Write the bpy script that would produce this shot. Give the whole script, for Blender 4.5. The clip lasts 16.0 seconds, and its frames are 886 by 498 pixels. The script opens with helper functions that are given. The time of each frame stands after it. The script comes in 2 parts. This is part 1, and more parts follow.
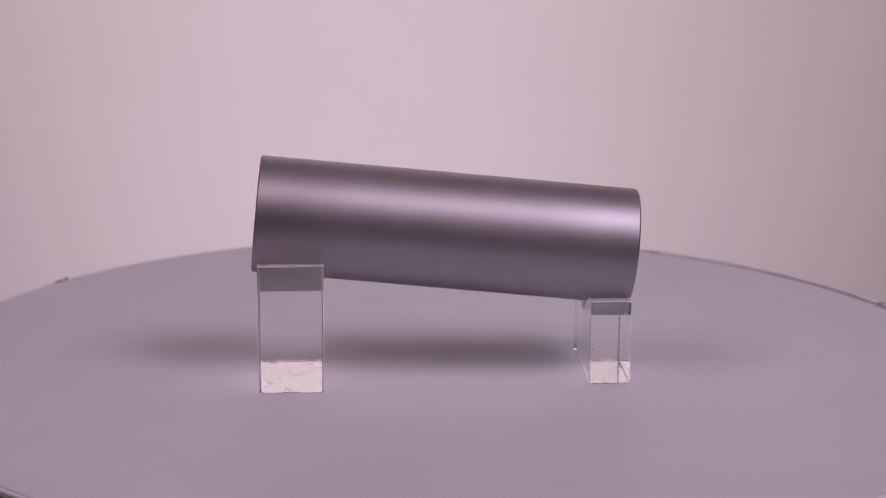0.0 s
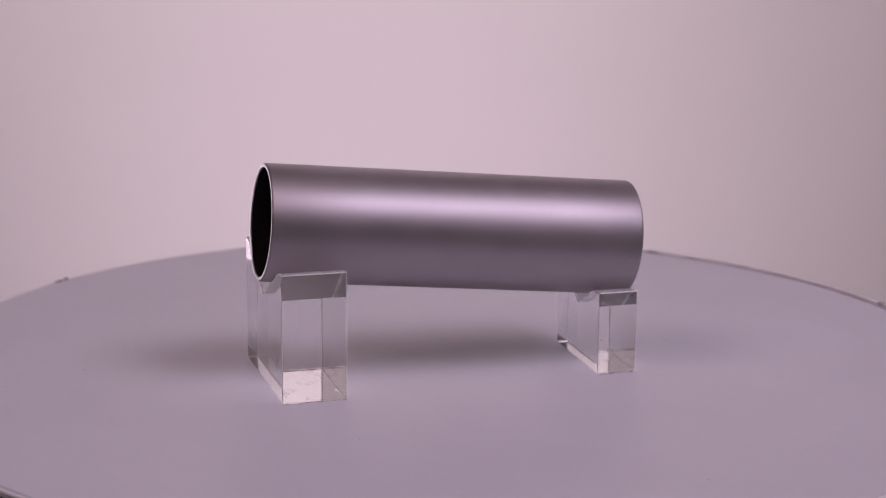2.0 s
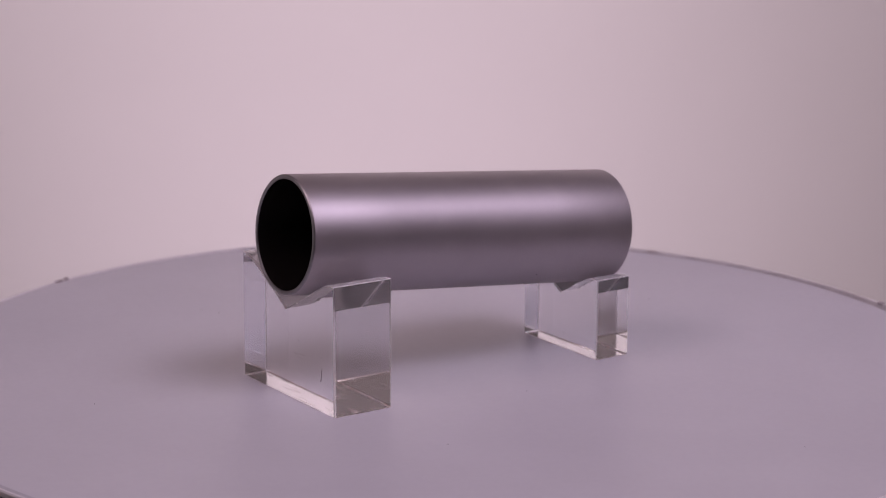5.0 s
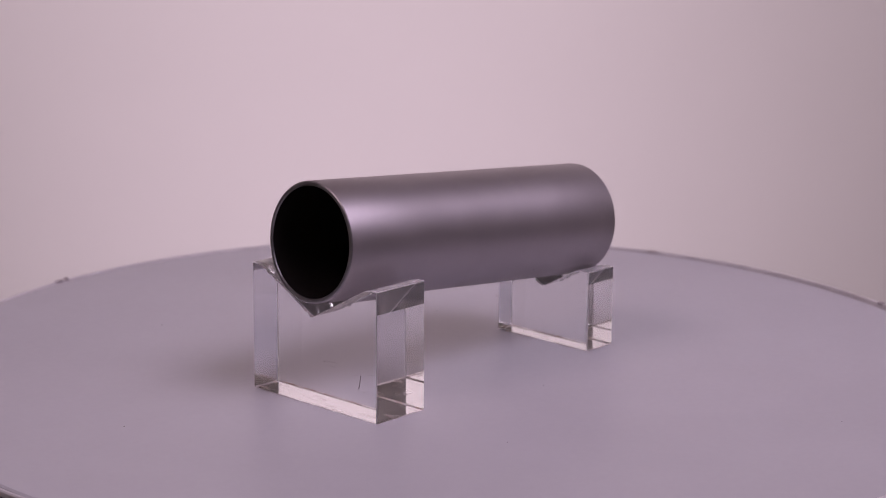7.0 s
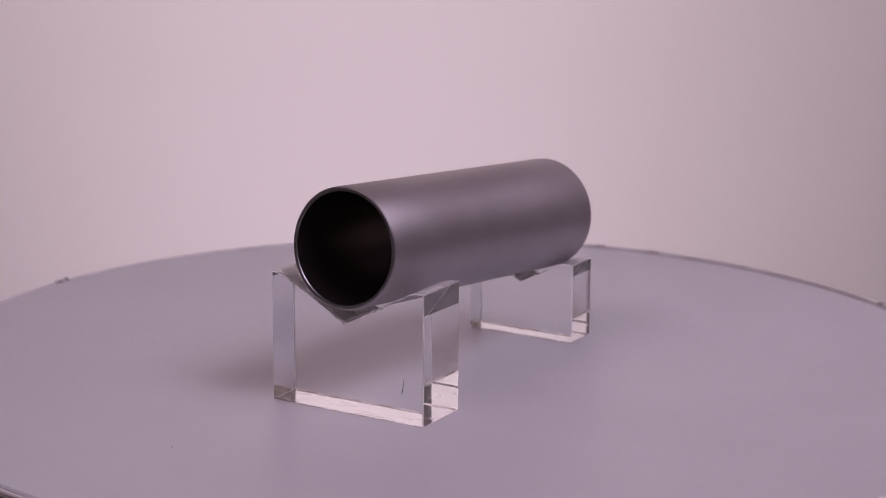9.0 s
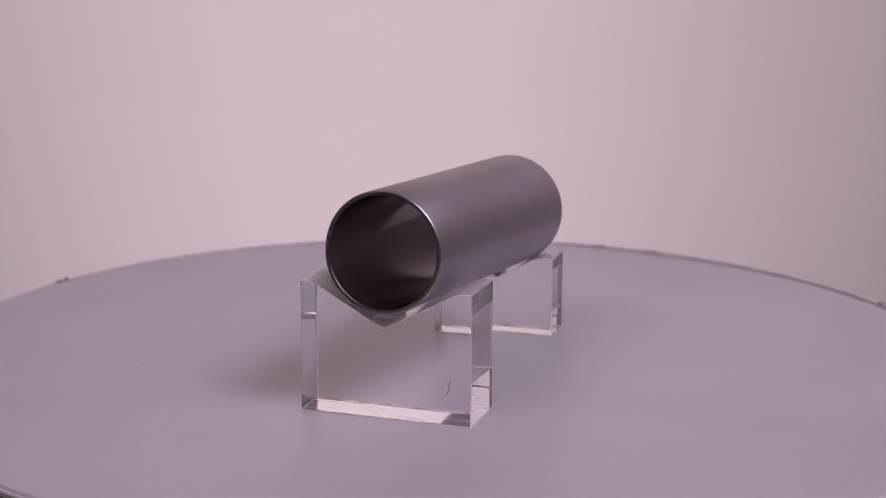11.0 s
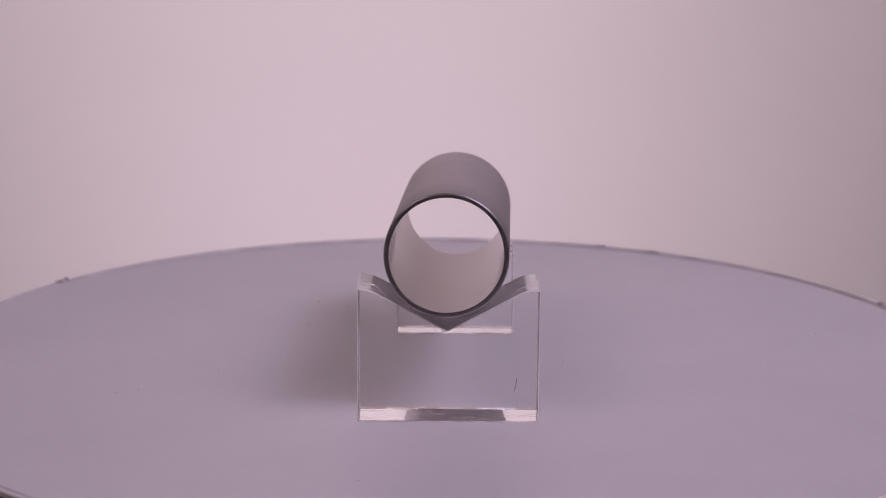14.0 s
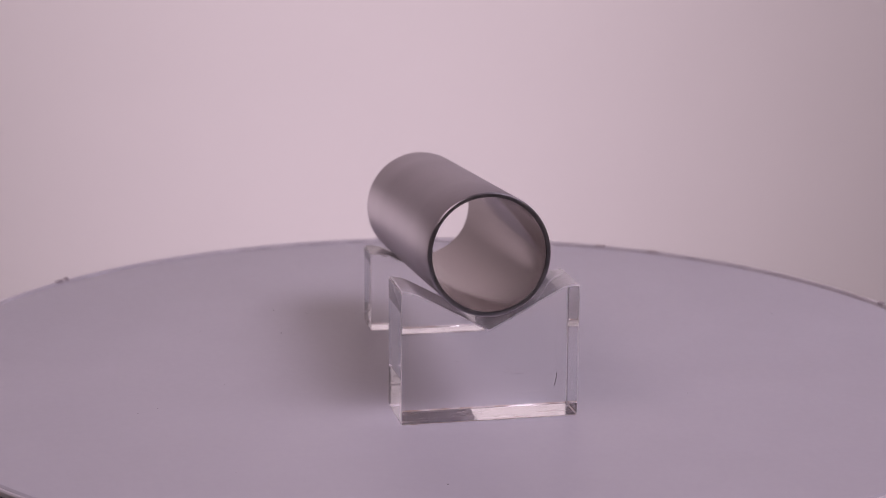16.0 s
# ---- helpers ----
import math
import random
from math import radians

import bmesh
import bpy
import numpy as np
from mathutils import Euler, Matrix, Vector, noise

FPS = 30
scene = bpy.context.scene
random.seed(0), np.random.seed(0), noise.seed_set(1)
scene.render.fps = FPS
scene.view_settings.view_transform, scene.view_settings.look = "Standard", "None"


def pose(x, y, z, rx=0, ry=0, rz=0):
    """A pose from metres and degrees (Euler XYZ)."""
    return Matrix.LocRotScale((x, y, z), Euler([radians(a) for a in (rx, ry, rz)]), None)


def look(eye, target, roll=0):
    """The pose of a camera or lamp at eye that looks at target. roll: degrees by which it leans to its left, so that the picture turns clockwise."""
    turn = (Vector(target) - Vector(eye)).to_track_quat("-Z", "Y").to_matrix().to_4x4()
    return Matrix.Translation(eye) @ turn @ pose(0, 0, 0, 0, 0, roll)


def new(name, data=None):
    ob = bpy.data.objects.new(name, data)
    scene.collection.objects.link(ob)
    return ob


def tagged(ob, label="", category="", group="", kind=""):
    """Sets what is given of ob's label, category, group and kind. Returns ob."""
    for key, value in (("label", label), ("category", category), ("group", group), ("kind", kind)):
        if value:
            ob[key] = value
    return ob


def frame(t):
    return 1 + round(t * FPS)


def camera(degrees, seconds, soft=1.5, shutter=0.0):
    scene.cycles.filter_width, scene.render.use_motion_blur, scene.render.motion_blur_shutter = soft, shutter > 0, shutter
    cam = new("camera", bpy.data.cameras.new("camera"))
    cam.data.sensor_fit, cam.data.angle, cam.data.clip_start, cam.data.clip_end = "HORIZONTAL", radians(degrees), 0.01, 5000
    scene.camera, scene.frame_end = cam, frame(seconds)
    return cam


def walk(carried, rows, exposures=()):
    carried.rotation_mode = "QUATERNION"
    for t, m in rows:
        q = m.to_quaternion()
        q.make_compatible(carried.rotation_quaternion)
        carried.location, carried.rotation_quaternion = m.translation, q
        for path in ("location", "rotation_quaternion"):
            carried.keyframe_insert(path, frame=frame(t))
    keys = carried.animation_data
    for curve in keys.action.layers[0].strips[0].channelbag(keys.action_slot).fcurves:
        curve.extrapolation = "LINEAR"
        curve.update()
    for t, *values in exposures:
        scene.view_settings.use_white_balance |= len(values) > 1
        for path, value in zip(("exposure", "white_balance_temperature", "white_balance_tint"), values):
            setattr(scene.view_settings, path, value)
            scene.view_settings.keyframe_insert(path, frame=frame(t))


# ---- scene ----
cam = camera(22.6251, 16.0, soft=1.0)
EYE = (0.0, -1.0142, 0.3021)
AIM = Vector((math.sin(radians(-0.0393)) * math.cos(radians(-13.587)), math.cos(radians(-0.0393)) * math.cos(radians(-13.587)), math.sin(radians(-13.587))))
STAND = look(EYE, Vector(EYE) + AIM, 0.3662)
walk(cam, [(0.0, STAND), (16.0, STAND)], exposures=[(0.0, 0.0), (16.0, 0.0)])
cam.data.dof.use_dof = True
cam.data.dof.focus_distance = 0.955
cam.data.dof.aperture_fstop = 15.0

# ---- light ----
world = bpy.data.worlds.new("studio_dark")
world.use_nodes = True
world.node_tree.nodes["Background"].inputs[0].default_value = (0.5, 0.45, 0.5, 1)
world.node_tree.nodes["Background"].inputs[1].default_value = 0.02
scene.world = world


def softbox(name, eye, target, width, height, power, colour, spread=180):
    lamp = bpy.data.lights.new(name, "AREA")
    lamp.shape, lamp.size, lamp.size_y = "RECTANGLE", width, height
    lamp.energy, lamp.color, lamp.spread = power, colour, radians(spread)
    ob = new(name, lamp)
    ob.matrix_world = look(eye, target)
    return ob


softbox("key_softbox", (0.84, -0.56, 1.22), (0.09, -0.05, 0.02), 1.30, 0.76, 1.86, (0.985, 0.815, 1.06), 48)
softbox("second_softbox", (-0.74, -0.56, 1.24), (0.11, -0.05, 0.02), 1.10, 0.64, 0.60, (1.0, 0.735, 0.84), 46)
softbox("high_backdrop_softbox", (-0.13, 0.55, 1.12), (-0.13, 1.5, 0.32), 0.40, 0.30, 5.9, (1.0, 0.785, 0.88), 130)
softbox("backdrop_softbox", (-0.08, 0.70, -0.46), (-0.08, 1.5, 0.18), 0.30, 0.30, 3.9, (1.0, 0.775, 0.92))
softbox("kicker_panel", (-0.76, 0.95, -0.10), (0.0, 0.0, 0.07), 0.50, 0.40, 0.18, (1.0, 0.80, 0.92), 60)


# ---- materials ----
def material(name):
    m = bpy.data.materials.new(name)
    m.use_nodes = True
    return m, m.node_tree.nodes, m.node_tree.links, m.node_tree.nodes["Principled BSDF"]


def noise_node(nodes, links, scale, detail=4.0, rough=0.6, stretch=None):
    co = nodes.new("ShaderNodeTexCoord")
    tex = nodes.new("ShaderNodeTexNoise")
    tex.inputs["Scale"].default_value = scale
    tex.inputs["Detail"].default_value = detail
    tex.inputs["Roughness"].default_value = rough
    if stretch:
        mp = nodes.new("ShaderNodeMapping")
        mp.inputs["Scale"].default_value = stretch
        links.new(co.outputs["Object"], mp.inputs["Vector"])
        links.new(mp.outputs["Vector"], tex.inputs["Vector"])
    else:
        links.new(co.outputs["Object"], tex.inputs["Vector"])
    return tex


def ramp(nodes, links, source, a, b, lo=0.3, hi=0.7):
    r = nodes.new("ShaderNodeValToRGB")
    r.color_ramp.elements[0].position, r.color_ramp.elements[0].color = lo, (*a, 1)
    r.color_ramp.elements[1].position, r.color_ramp.elements[1].color = hi, (*b, 1)
    links.new(source, r.inputs["Fac"])
    return r.outputs["Color"]


def span(nodes, links, source, a, b):
    r = nodes.new("ShaderNodeMapRange")
    r.inputs["From Min"].default_value, r.inputs["From Max"].default_value = 0.3, 0.7
    r.inputs["To Min"].default_value, r.inputs["To Max"].default_value = a, b
    links.new(source, r.inputs["Value"])
    return r.outputs["Result"]


def relief(nodes, links, source, bsdf, strength, depth):
    b = nodes.new("ShaderNodeBump")
    b.inputs["Strength"].default_value, b.inputs["Distance"].default_value = strength, depth
    links.new(source, b.inputs["Height"])
    links.new(b.outputs["Normal"], bsdf.inputs["Normal"])
    return b


def matte(name, a, b, scale, rough, depth=0.0004, fine=60.0):
    m, nodes, links, bsdf = material(name)
    big = noise_node(nodes, links, scale, 3.0)
    links.new(ramp(nodes, links, big.outputs["Fac"], a, b), bsdf.inputs["Base Color"])
    small = noise_node(nodes, links, fine, 5.0)
    links.new(span(nodes, links, small.outputs["Fac"], rough - 0.05, rough + 0.05), bsdf.inputs["Roughness"])
    relief(nodes, links, small.outputs["Fac"], bsdf, 0.25, depth)
    return m


def satin_metal():
    """Bead-blasted, grey anodised aluminium: fine pitted grain and faint cloudy wear."""
    m, nodes, links, bsdf = material("satin_aluminium")
    bsdf.inputs["Metallic"].default_value = 1.0
    cloud = noise_node(nodes, links, 38.0, 4.0)
    grain = noise_node(nodes, links, 3200.0, 2.0)
    mix = nodes.new("ShaderNodeMix")
    mix.data_type, mix.blend_type = "RGBA", "MULTIPLY"
    mix.inputs["Factor"].default_value = 1.0
    links.new(ramp(nodes, links, cloud.outputs["Fac"], (0.448, 0.414, 0.434), (0.492, 0.455, 0.477)), mix.inputs["A"])
    links.new(ramp(nodes, links, grain.outputs["Fac"], (0.86, 0.86, 0.86), (1.0, 1.0, 1.0)), mix.inputs["B"])
    links.new(mix.outputs["Result"], bsdf.inputs["Base Color"])
    links.new(span(nodes, links, cloud.outputs["Fac"], 0.51, 0.55), bsdf.inputs["Roughness"])
    around = nodes.new("ShaderNodeTangent")
    around.direction_type, around.axis = "RADIAL", "X"
    links.new(around.outputs["Tangent"], bsdf.inputs["Tangent"])
    bsdf.inputs["Anisotropic"].default_value = 0.38
    bsdf.inputs["Anisotropic Rotation"].default_value = 0.25
    relief(nodes, links, grain.outputs["Fac"], bsdf, 0.12, 0.00008)
    return m


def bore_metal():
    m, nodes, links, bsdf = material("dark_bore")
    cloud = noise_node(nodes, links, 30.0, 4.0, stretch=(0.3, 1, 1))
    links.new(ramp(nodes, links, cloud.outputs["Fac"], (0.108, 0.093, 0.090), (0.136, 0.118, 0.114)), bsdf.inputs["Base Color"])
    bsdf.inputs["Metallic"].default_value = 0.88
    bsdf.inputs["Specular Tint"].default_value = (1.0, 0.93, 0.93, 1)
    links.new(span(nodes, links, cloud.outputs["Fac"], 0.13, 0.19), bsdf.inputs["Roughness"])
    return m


def cut_metal():
    """Sawn end of the tube, turned bright with fine burrs."""
    m, nodes, links, bsdf = material("cut_aluminium")
    bsdf.inputs["Metallic"].default_value = 1.0
    n = noise_node(nodes, links, 1100.0, 4.0)
    links.new(ramp(nodes, links, n.outputs["Fac"], (0.26, 0.26, 0.27), (0.34, 0.33, 0.34)), bsdf.inputs["Base Color"])
    links.new(span(nodes, links, n.outputs["Fac"], 0.28, 0.44), bsdf.inputs["Roughness"])
    relief(nodes, links, n.outputs["Fac"], bsdf, 0.25, 0.0003)
    return m


def acrylic(name, rough, depth, scale, tint=(0.985, 0.985, 0.985), clear=1.0):
    m, nodes, links, bsdf = material(name)
    bsdf.inputs["Base Color"].default_value = (*tint, 1)
    bsdf.inputs["Transmission Weight"].default_value = clear
    bsdf.inputs["IOR"].default_value = 1.49
    bsdf.inputs["Roughness"].default_value = rough
    if depth:
        n = noise_node(nodes, links, scale, 1.0, 0.3)
        links.new(span(nodes, links, n.outputs["Fac"], rough * 0.6, rough * 1.4), bsdf.inputs["Roughness"])
        relief(nodes, links, n.outputs["Fac"], bsdf, 0.3, depth)
    return m


def grimed(m, scale=130.0, lo=0.355, hi=0.47):
    """Dull brownish grime in blotches and specks on the foot of a block."""
    nodes, links = m.node_tree.nodes, m.node_tree.links
    bsdf = nodes["Principled BSDF"]
    n = noise_node(nodes, links, scale, 6.0, 0.72, (1.0, 0.3, 1.0))
    links.new(ramp(nodes, links, n.outputs["Fac"], (0.30, 0.21, 0.16), (0.98, 0.94, 0.92), lo, hi), bsdf.inputs["Base Color"])
    clear = nodes.new("ShaderNodeMapRange")
    clear.inputs["From Min"].default_value, clear.inputs["From Max"].default_value = lo, hi
    clear.inputs["To Min"].default_value, clear.inputs["To Max"].default_value = 0.35, 0.95
    links.new(n.outputs["Fac"], clear.inputs["Value"])
    links.new(clear.outputs["Result"], bsdf.inputs["Transmission Weight"])
    return m


PAPER = matte("white_backdrop", (0.78, 0.78, 0.77), (0.81, 0.81, 0.80), 2.0, 0.9, 0.0003, 90.0)
ROOM = matte("room_paint", (0.72, 0.69, 0.65), (0.77, 0.74, 0.70), 3.0, 0.9)
FLOORING = matte("dark_floor", (0.10, 0.08, 0.07), (0.15, 0.12, 0.10), 6.0, 0.6)
LAMINATE = matte("white_laminate", (0.495, 0.487, 0.517), (0.53, 0.522, 0.553), 9.0, 0.42, 0.00012, 240.0)
RIM = matte("greyed_white_edge", (0.60, 0.58, 0.59), (0.75, 0.73, 0.74), 60.0, 0.6, 0.0003, 300.0)
LAMINATE.node_tree.nodes["Principled BSDF"].inputs["Specular IOR Level"].default_value = 0.3
DARK = matte("dark_plastic", (0.035, 0.03, 0.03), (0.06, 0.05, 0.05), 20.0, 0.5)
TAPE = matte("grey_tape", (0.36, 0.33, 0.34), (0.52, 0.48, 0.49), 200.0, 0.7)
DIRT = matte("dark_dirt", (0.04, 0.035, 0.04), (0.09, 0.08, 0.08), 300.0, 0.8)
SATIN, BORE, CUT = satin_metal(), bore_metal(), cut_metal()
CLEAR = acrylic("clear_acrylic", 0.0, 0.0, 22.0)
SAWN = acrylic("sawn_acrylic", 0.10, 0.00012, 120.0, (0.97, 0.965, 0.965), 0.72)
FROSTED = acrylic("frosted_edge", 0.28, 0.0, 1.0, (0.95, 0.94, 0.94), 0.60)
SCUFFED = grimed(acrylic("scuffed_acrylic", 0.05, 0.00002, 60.0, (0.96, 0.92, 0.89), 0.93))
GRIMY_EDGE = grimed(acrylic("grimy_edge", 0.30, 0.0, 1.0, (0.8, 0.74, 0.70), 0.6), 260.0, 0.42, 0.58)


# ---- building helpers ----
def mesh_of(name, bm, *materials, smooth=30):
    me = bpy.data.meshes.new(name)
    bmesh.ops.recalc_face_normals(bm, faces=bm.faces)
    bm.to_mesh(me)
    bm.free()
    for m in materials:
        me.materials.append(m)
    if smooth:
        me.polygons.foreach_set("use_smooth", [True] * len(me.polygons))
        me.set_sharp_from_angle(angle=radians(smooth))
    return me


def part(name, bm, mat, parent, label="", smooth=30):
    mats = mat if isinstance(mat, (list, tuple)) else (mat,)
    ob = new(name, mesh_of(name, bm, *mats, smooth=smooth))
    ob.parent = parent
    if label:
        tagged(ob, label)
    return ob


def box(bm, x0, x1, y0, y1, z0, z1, bevel=0.0):
    made = bmesh.ops.create_cube(bm, size=1)["verts"]
    bmesh.ops.transform(bm, matrix=Matrix.Translation(((x0 + x1) / 2, (y0 + y1) / 2, (z0 + z1) / 2)) @ Matrix.Diagonal((x1 - x0, y1 - y0, z1 - z0, 1)), verts=made)
    if bevel:
        edges = list({e for v in made for e in v.link_edges})
        bmesh.ops.bevel(bm, geom=edges, offset=bevel, segments=2, affect="EDGES")
    return bm


def lathe(profile, steps=128, closed=True, height=None):
    """A bmesh turned about z from (radius, z) pairs; height(angle, radius) may lift it."""
    bm = bmesh.new()
    rows = []
    for i in range(steps):
        a = 2 * math.pi * i / steps
        rows.append([bm.verts.new((r * math.cos(a), r * math.sin(a), z + (height(a, r) if height else 0))) for r, z in profile])
    n = len(profile)
    for i in range(steps):
        p, q = rows[i], rows[(i + 1) % steps]
        for j in range(n if closed else n - 1):
            bm.faces.new((p[j], q[j], q[(j + 1) % n], p[(j + 1) % n]))
    return bm


# ---- the room ----
def slab(name, x0, x1, y0, y1, z0, z1, mat, label, category):
    ob = new(name, mesh_of(name, box(bmesh.new(), x0, x1, y0, y1, z0, z1), mat, smooth=0))
    return tagged(ob, label, category, kind="structure")


FLOOR_Z = -0.80
slab("floor", -1.5, 1.5, -2.0, 1.5, FLOOR_Z - 0.05, FLOOR_Z, FLOORING, "dark brown floor under the studio table", "floor")
slab("wall_north", -1.6, 1.6, 1.5, 1.6, FLOOR_Z, 1.6, PAPER, "plain white painted backdrop wall", "wall")
slab("wall_south", -1.6, 1.6, -2.1, -2.0, FLOOR_Z, 1.6, ROOM, "plain white painted studio wall", "wall")
slab("wall_east", 1.5, 1.6, -2.0, 1.5, FLOOR_Z, 1.6, ROOM, "plain white painted studio wall", "wall")
slab("wall_west", -1.6, -1.5, -2.0, 1.5, FLOOR_Z, 1.6, ROOM, "plain white painted studio wall", "wall")
slab("ceiling", -1.6, 1.6, -2.1, 1.6, 1.6, 1.7, ROOM, "plain white painted studio ceiling", "ceiling")

# ---- the stand and the turntable ----
DISC = 0.2532
CENTRE = (0.0005, 0.002)


def pedestal_table():
    ob = new("pedestal_table")
    ob.location = (*CENTRE, FLOOR_Z)
    part("tabletop", lathe([(0.0005, 0.72), (0.235, 0.72), (0.24, 0.725), (0.24, 0.743), (0.235, 0.748), (0.0005, 0.748)], 64, closed=False), DARK, ob)
    part("column", lathe([(0.0005, 0.02), (0.035, 0.02), (0.03, 0.08), (0.03, 0.66), (0.06, 0.719), (0.0005, 0.719)], 32, closed=False), DARK, ob)
    part("foot", lathe([(0.0005, 0.0), (0.2, 0.0), (0.2, 0.012), (0.05, 0.0195), (0.0005, 0.0195)], 48, closed=False), DARK, ob)
    return tagged(ob, "dark round pedestal table carrying the turntable", "table")


def turntable_base():
    ob = new("turntable_base")
    ob.location = (*CENTRE, FLOOR_Z + 0.748)
    top = -(FLOOR_Z + 0.748)
    part("housing", lathe([(0.0005, 0.0), (0.225, 0.0), (0.246, 0.008), (0.2575, 0.020), (0.2575, top - 0.002), (0.2566, top - 0.0008), (0.2559, top - 0.0008), (0.2559, top - 0.0068), (0.0005, top - 0.0068)], 128, closed=False), DARK, ob)
    part("rim", lathe([(0.2538, top - 0.006), (0.2557, top - 0.006), (0.2557, top + 0.0011), (0.2552, top + 0.0018), (0.2542, top + 0.0018), (0.2538, top + 0.0011)], 256), RIM, ob, "thin greyed white plastic rim")
    for a, w, h in ((145.2, 0.005, 0.0004), (144.0, 0.0025, 0.0008), (69.2, 0.006, -0.0002), (62.0, 0.005, -0.0003), (25.7, 0.004, 0.0006)):
        bm = box(bmesh.new(), -0.0012, 0.0012, -w / 2, w / 2, 0.0, 0.0012 + h, 0.0003)
        bmesh.ops.transform(bm, matrix=Matrix.Rotation(radians(a), 4, "Z") @ pose(0.2548, 0, top + 0.0009), verts=bm.verts)
        part("tape_scrap", bm, TAPE, ob, "small scrap of grey tape")
    return tagged(ob, "round turntable base with dark housing", "turntable")


def platter():
    ob = new("platter")

    def warp(a, r):
        f = max(0.0, (r - 0.15) / 0.1) ** 2
        return f * (0.0022 * (0.5 - 0.5 * math.cos(a - radians(-20))) + 0.00015 * math.sin(7 * a))

    prof = [(0.0005, 0.0), (0.05, 0.0), (0.10, 0.0), (0.15, 0.0), (0.18, 0.0), (0.205, 0.0), (0.225, 0.0), (0.24, 0.0), (DISC - 0.001, 0.0), (DISC, -0.0008), (DISC, -0.0052), (DISC - 0.001, -0.006), (0.20, -0.006), (0.0005, -0.006)]
    part("disc", lathe(prof, 256, closed=False, height=warp), LAMINATE, ob, "matt white laminate disc")
    rng = random.Random(7)
    for k in range(26):
        r, a = 0.235 * math.sqrt(rng.random()), rng.random() * 2 * math.pi
        s = rng.choice((0.00022, 0.0003, 0.0003, 0.00045))
        bm = bmesh.new()
        bmesh.ops.create_icosphere(bm, subdivisions=1, radius=s)
        for v in bm.verts:
            v.co = Vector((v.co.x * rng.uniform(0.7, 1.4) + r * math.cos(a), v.co.y * rng.uniform(0.7, 1.4) + r * math.sin(a), v.co.z * 0.35 + 0.0001))
        part("speck", bm, DIRT, ob)
    return tagged(ob, "round white laminate turntable platter with dust specks", "turntable")


# ---- the blocks ----
def v_block(thick, wide, high, apex, shift, bevel, seed, label):
    """An upright slab of acrylic with a vee sawn into its top; x is the thickness, the foot at z = 0."""
    slope = math.tan(radians(28.5))
    half = (high - apex) / slope
    r = 0.0035
    pts = [(-wide / 2, 0.0), (wide / 2, 0.0), (wide / 2, high)]
    for s in (1, -1):
        side = []
        for i in range(7):
            u = i / 6
            side.append((shift + s * (half + r * (1 - u) ** 2 - r * u * u * 0.9), high - slope * r * 0.9 * u * u))
        (y0, z0), y1, z1 = side[-1], shift + s * 0.0012, apex + 0.0005
        steps = int(abs(y1 - y0) / 0.0006)
        side += [(y0 + (y1 - y0) * i / steps, z0 + (z1 - z0) * i / steps) for i in range(1, steps + 1)]
        pts += side if s == 1 else side[::-1]
        if s == 1:
            pts += [(shift, apex)]
    pts += [(-wide / 2, high)]
    bm = bmesh.new()
    n = len(pts)
    xs = [-thick / 2, -thick / 2 + 0.0011] + [-thick / 2 + thick * k / 9 for k in range(1, 9)] + [thick / 2 - 0.0011, thick / 2]
    rows = []
    for k, x in enumerate(xs):
        row = []
        for i, (y, z) in enumerate(pts):
            # the hand-sawn notch wavers a little, always below its true line, and is chipped along its edges
            sag = 0.0
            if 3 < i < n - 2:
                sag = 0.00022 * abs(noise.noise((x * 130 + seed, y * 90, 3.7)))
                if k in (0, len(xs) - 1):
                    sag += 0.0018 * max(0.0, noise.noise((x * 900 + seed, y * 420, 1.3)) - 0.05) + 0.0003 * max(0.0, noise.noise((seed, y * 1500, 8.1)))
            row.append(bm.verts.new((x, y, z - sag)))
        rows.append(row)
    bm.faces.new(rows[0])
    bm.faces.new(rows[-1][::-1])
    for k in range(len(xs) - 1):
        a, b = rows[k], rows[k + 1]
        chipped = k in (0, len(xs) - 2)
        for i in range(n):
            f = bm.faces.new((a[i], b[i], b[(i + 1) % n], a[(i + 1) % n]))
            f.material_index = (3 if chipped and 3 < i < n - 2 else 1) if 2 <= i < n - 1 else 2 if i == 0 else 0
    bm.normal_update()
    edges = [e for e in bm.edges if e.calc_face_angle(0) > radians(50) and max(v.co.z for v in e.verts) > 0.001 and not (abs(e.verts[0].co.y - shift) < half and abs(e.verts[1].co.y - shift) < half)]
    bmesh.ops.bevel(bm, geom=edges, offset=bevel, segments=1, affect="EDGES", material=3)
    bm.normal_update()
    edges = [e for e in bm.edges if e.calc_face_angle(0) > radians(30) and max(v.co.z for v in e.verts) < 0.0001 and any(f.material_index == 2 for f in e.link_faces)]
    bmesh.ops.bevel(bm, geom=edges, offset=0.0005, segments=1, affect="EDGES", material=4)
    sole = bmesh.new()
    below = [f for f in bm.faces if f.material_index == 2]
    for f in below:
        sole.faces.new([sole.verts.new(v.co) for v in f.verts])
    bmesh.ops.remove_doubles(sole, verts=sole.verts, dist=0.000001)
    bmesh.ops.delete(bm, geom=below, context="FACES_ONLY")
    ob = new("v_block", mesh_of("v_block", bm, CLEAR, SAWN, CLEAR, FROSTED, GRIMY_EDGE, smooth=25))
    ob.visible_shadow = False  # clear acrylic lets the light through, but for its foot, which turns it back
    foot = part("foot", sole, SCUFFED, ob, "grimy sawn underside", smooth=0)
    if foot.data.polygons[0].normal.z > 0:
        foot.data.flip_normals()
    return tagged(ob, label, "display block", "clear blocks under the tube")


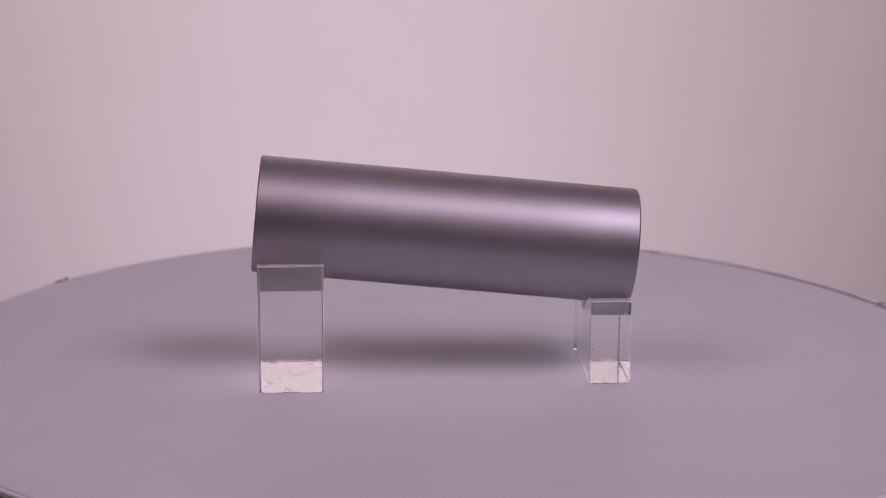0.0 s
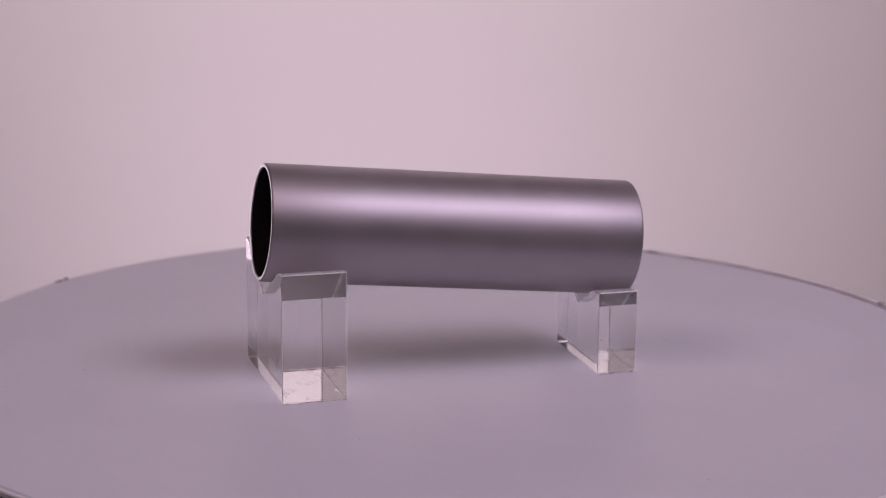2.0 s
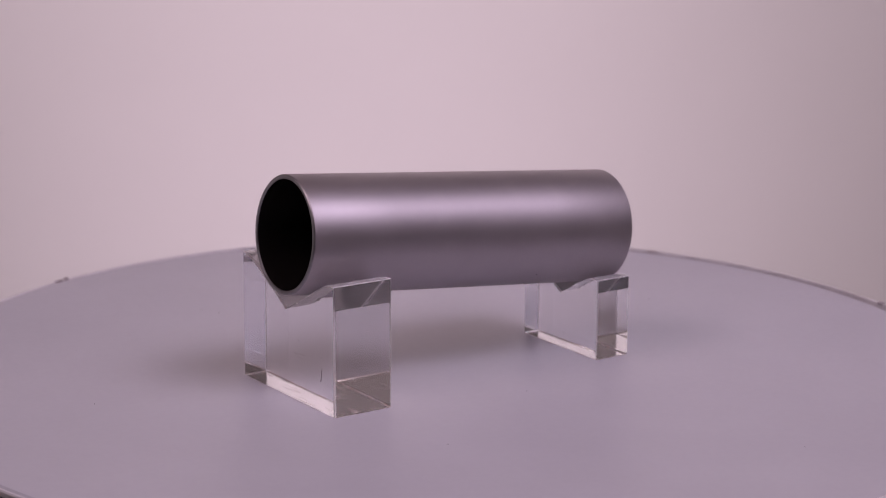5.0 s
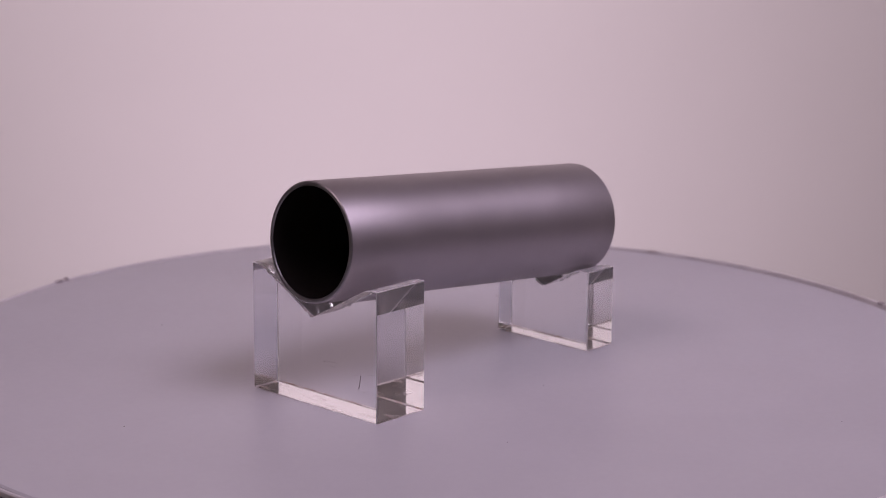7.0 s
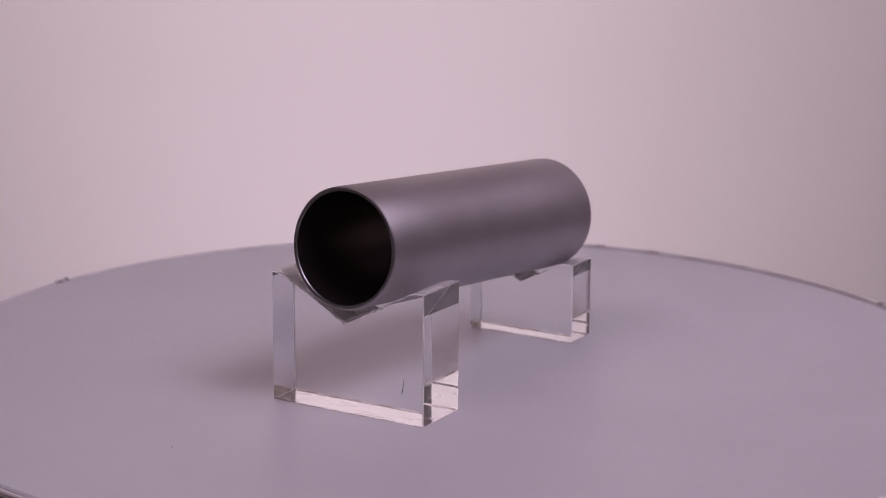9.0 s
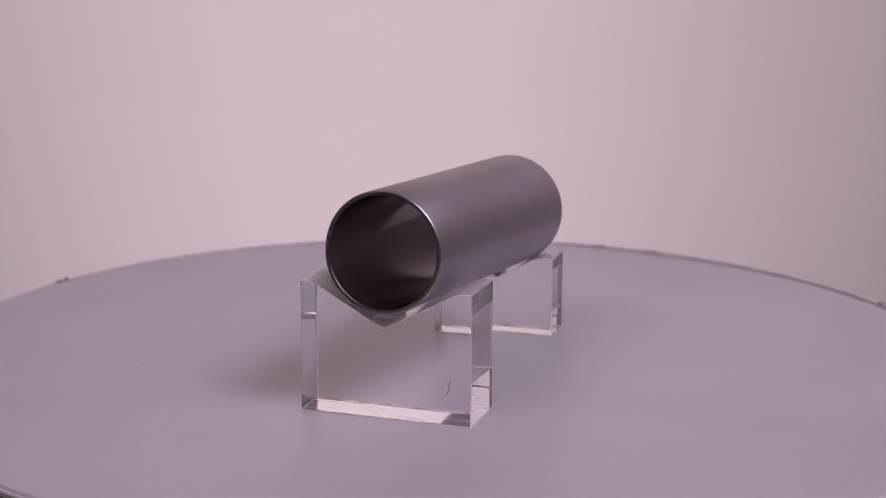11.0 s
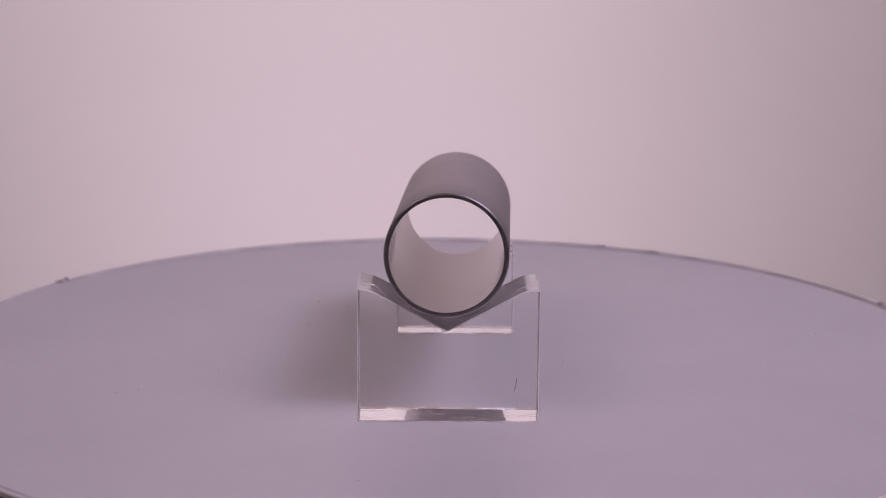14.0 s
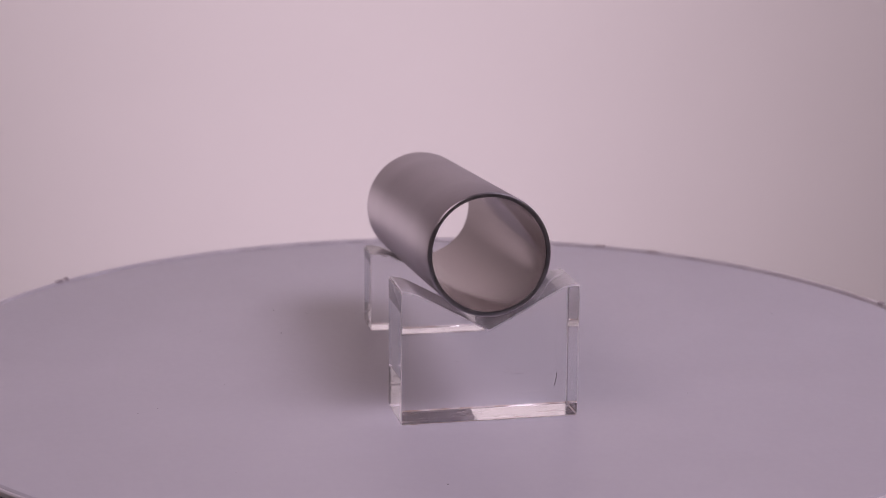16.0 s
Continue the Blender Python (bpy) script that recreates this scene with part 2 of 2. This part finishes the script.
# ---- the tube ----
R_OUT, R_IN = 0.02725, 0.02505


def tube(length):
    """Lies along x, its middle at the origin."""
    ob = new("metal_tube")
    turn = pose(0, 0, 0, 0, 90, 0)

    def ring(profile, name, mat, label, steps=192, closed=False):
        bm = lathe(profile, steps, closed)
        bmesh.ops.transform(bm, matrix=turn, verts=bm.verts)
        return part(name, bm, mat, ob, label)

    h, c = length / 2, 0.0005
    ring([(R_OUT - 0.0002, -h + c), (R_OUT, -h + c + 0.0004), (R_OUT, -h * 0.5), (R_OUT, 0), (R_OUT, h * 0.5), (R_OUT, h - c - 0.0004), (R_OUT - 0.0002, h - c)], "outer_wall", SATIN, "satin grey anodised outer surface")
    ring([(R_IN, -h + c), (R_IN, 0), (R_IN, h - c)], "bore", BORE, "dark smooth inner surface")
    for s in (-1, 1):
        ring([(R_OUT - 0.0002, s * (h - c)), (R_OUT - 0.0007, s * h), (R_IN + 0.0003, s * h), (R_IN, s * (h - c))], "end_face", CUT, "sawn bare aluminium end")
    for x, angle, r, size, word in ((0.0387, 223, R_OUT, 0.00042, "tiny dark pit"), (0.0288, 197, R_IN, 0.0006, "dark speck in the bore"), (-0.052, 300, R_IN, 0.0003, "dark speck in the bore")):
        bm = bmesh.new()
        bmesh.ops.create_icosphere(bm, subdivisions=1, radius=size)
        a = radians(angle)
        bmesh.ops.scale(bm, verts=bm.verts, vec=(1.0, 0.6, 0.6))
        bmesh.ops.translate(bm, verts=bm.verts, vec=(x, r * math.cos(a), r * math.sin(a)))
        part("pit", bm, DIRT, ob, word)
    rng = random.Random(11)
    for k in range(9):
        a = radians(78 + rng.uniform(-14, 14))
        bm = box(bmesh.new(), -0.0004, 0.0004, -0.00012, 0.00012, -0.00003, 0.00003)
        spin = pose(-0.0685 + rng.uniform(-0.002, 0.002), (R_OUT + 0.00001) * math.cos(a), (R_OUT + 0.00001) * math.sin(a), math.degrees(a) - 90) @ pose(0, 0, 0, 0, 0, rng.uniform(-60, 60))
        bmesh.ops.transform(bm, matrix=spin, verts=bm.verts)
        part("scuff_mark", bm, CUT, ob, "faint bright scuff")
    return tagged(ob, "satin grey anodised aluminium tube resting on clear blocks", "metal tube")


pedestal_table()
turntable_base()
PLATTER = platter()
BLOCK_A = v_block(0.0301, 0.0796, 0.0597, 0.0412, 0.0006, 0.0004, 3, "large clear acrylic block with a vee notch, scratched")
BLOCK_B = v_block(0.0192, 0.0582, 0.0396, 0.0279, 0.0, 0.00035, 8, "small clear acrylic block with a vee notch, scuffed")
bm = bmesh.new()
for y, z, lean, long, thin in ((-0.0298, 0.0188, 5, 0.0030, 0.00010), (-0.0294, 0.0164, 9, 0.0032, 0.00008), (-0.0289, 0.0148, 12, 0.0018, 0.00006)):
    piece = bmesh.new()
    box(piece, -0.00012, 0.0, -thin, thin, -long / 2, long / 2)
    me = bpy.data.meshes.new("scratch_piece")
    bmesh.ops.transform(piece, matrix=pose(-0.01507, y, z, lean, 0, 0), verts=piece.verts)
    piece.to_mesh(me)
    piece.free()
    bm.from_mesh(me)
    bpy.data.meshes.remove(me)
part("scratch", bm, DIRT, BLOCK_A, "dark hairline scratch")
for y, z, lean, long in ((-0.0112, 0.0228, 88, 0.0085), (-0.0118, 0.0209, 91, 0.0060), (-0.0075, 0.0221, 90, 0.0040)):
    bm = box(bmesh.new(), -0.00008, 0.0, -0.00003, 0.00003, -long / 2, long / 2)
    bmesh.ops.transform(bm, matrix=pose(-0.01507, y, z, lean, 0, 0), verts=bm.verts)
    part("scuff_mark", bm, TAPE, BLOCK_A, "faint pale hairline")


def flecks(block, thick, wide, high, count, seed):
    """Grains of dirt on the faces and under the foot of a block."""
    rng = random.Random(seed)
    for k in range(count):
        size = rng.choice((0.00010, 0.00014, 0.0002))
        bm = bmesh.new()
        bmesh.ops.create_icosphere(bm, subdivisions=1, radius=size)
        bmesh.ops.scale(bm, verts=bm.verts, vec=(rng.uniform(0.6, 1.8), rng.uniform(0.6, 1.8), rng.uniform(0.6, 1.8)))
        face = rng.choice("xxys")
        x, y, z = rng.uniform(-0.46, 0.46) * thick, rng.uniform(-0.48, 0.48) * wide, high * rng.uniform(0.03, 0.95) ** 1.6
        if face == "x":
            x, z = rng.choice((-1, 1)) * thick / 2, z * 0.6
        elif face == "y":
            y = rng.choice((-1, 1)) * wide / 2
        else:
            x, z = rng.choice((-1, 1)) * thick / 2, rng.uniform(0.0005, 0.002)
        bmesh.ops.translate(bm, verts=bm.verts, vec=(x, y, z))
        part("fleck", bm, DIRT, block)
    for k in range(count // 3):
        bm = box(bmesh.new(), -0.00003, 0.00003, -0.0011 * rng.uniform(0.4, 1.2), 0.0011, -0.00004, 0.00004)
        bmesh.ops.transform(bm, matrix=pose(rng.choice((-1, 1)) * thick / 2, rng.uniform(-0.4, 0.4) * wide, rng.uniform(0.1, 0.5) * high, rng.uniform(-14, 14)), verts=bm.verts)
        part("scuff_mark", bm, TAPE, block)


flecks(BLOCK_A, 0.0301, 0.0796, 0.0597, 30, 21)
flecks(BLOCK_B, 0.0192, 0.0582, 0.0396, 24, 22)
TUBE_A, TUBE_B = Vector((-0.0880, -0.0035, 0.0753)), Vector((0.0879, -0.0035, 0.0588))
TUBE = tube((TUBE_B - TUBE_A).length)


def motions():
    """The platter turns steadily and carries tube and blocks with it."""
    lie = pose(0, 0, 0, 0, 0, -1.4577) @ Matrix.Translation((TUBE_A + TUBE_B) / 2) @ (TUBE_B - TUBE_A).to_track_quat("X", "Z").to_matrix().to_4x4()
    carried = (
        (PLATTER, pose(CENTRE[0], CENTRE[1], 0)),
        (BLOCK_A, pose(-0.0725, -0.0024, 0.00015, 0, 0, 0.03)),
        (BLOCK_B, pose(0.0749, -0.0053, 0.00015, 0, 0, -0.03)),
        (TUBE, lie),
    )
    for thing, at in carried:
        rows = []
        for k in range(65):
            t = 0.25 * k
            turn = pose(0, 0, 0, 0, 0, 3.9607 + 6.1253 * t)
            if thing is PLATTER:
                rows.append((t, at @ turn))
            else:
                rows.append((t, turn @ at))
        walk(thing, rows)


motions()
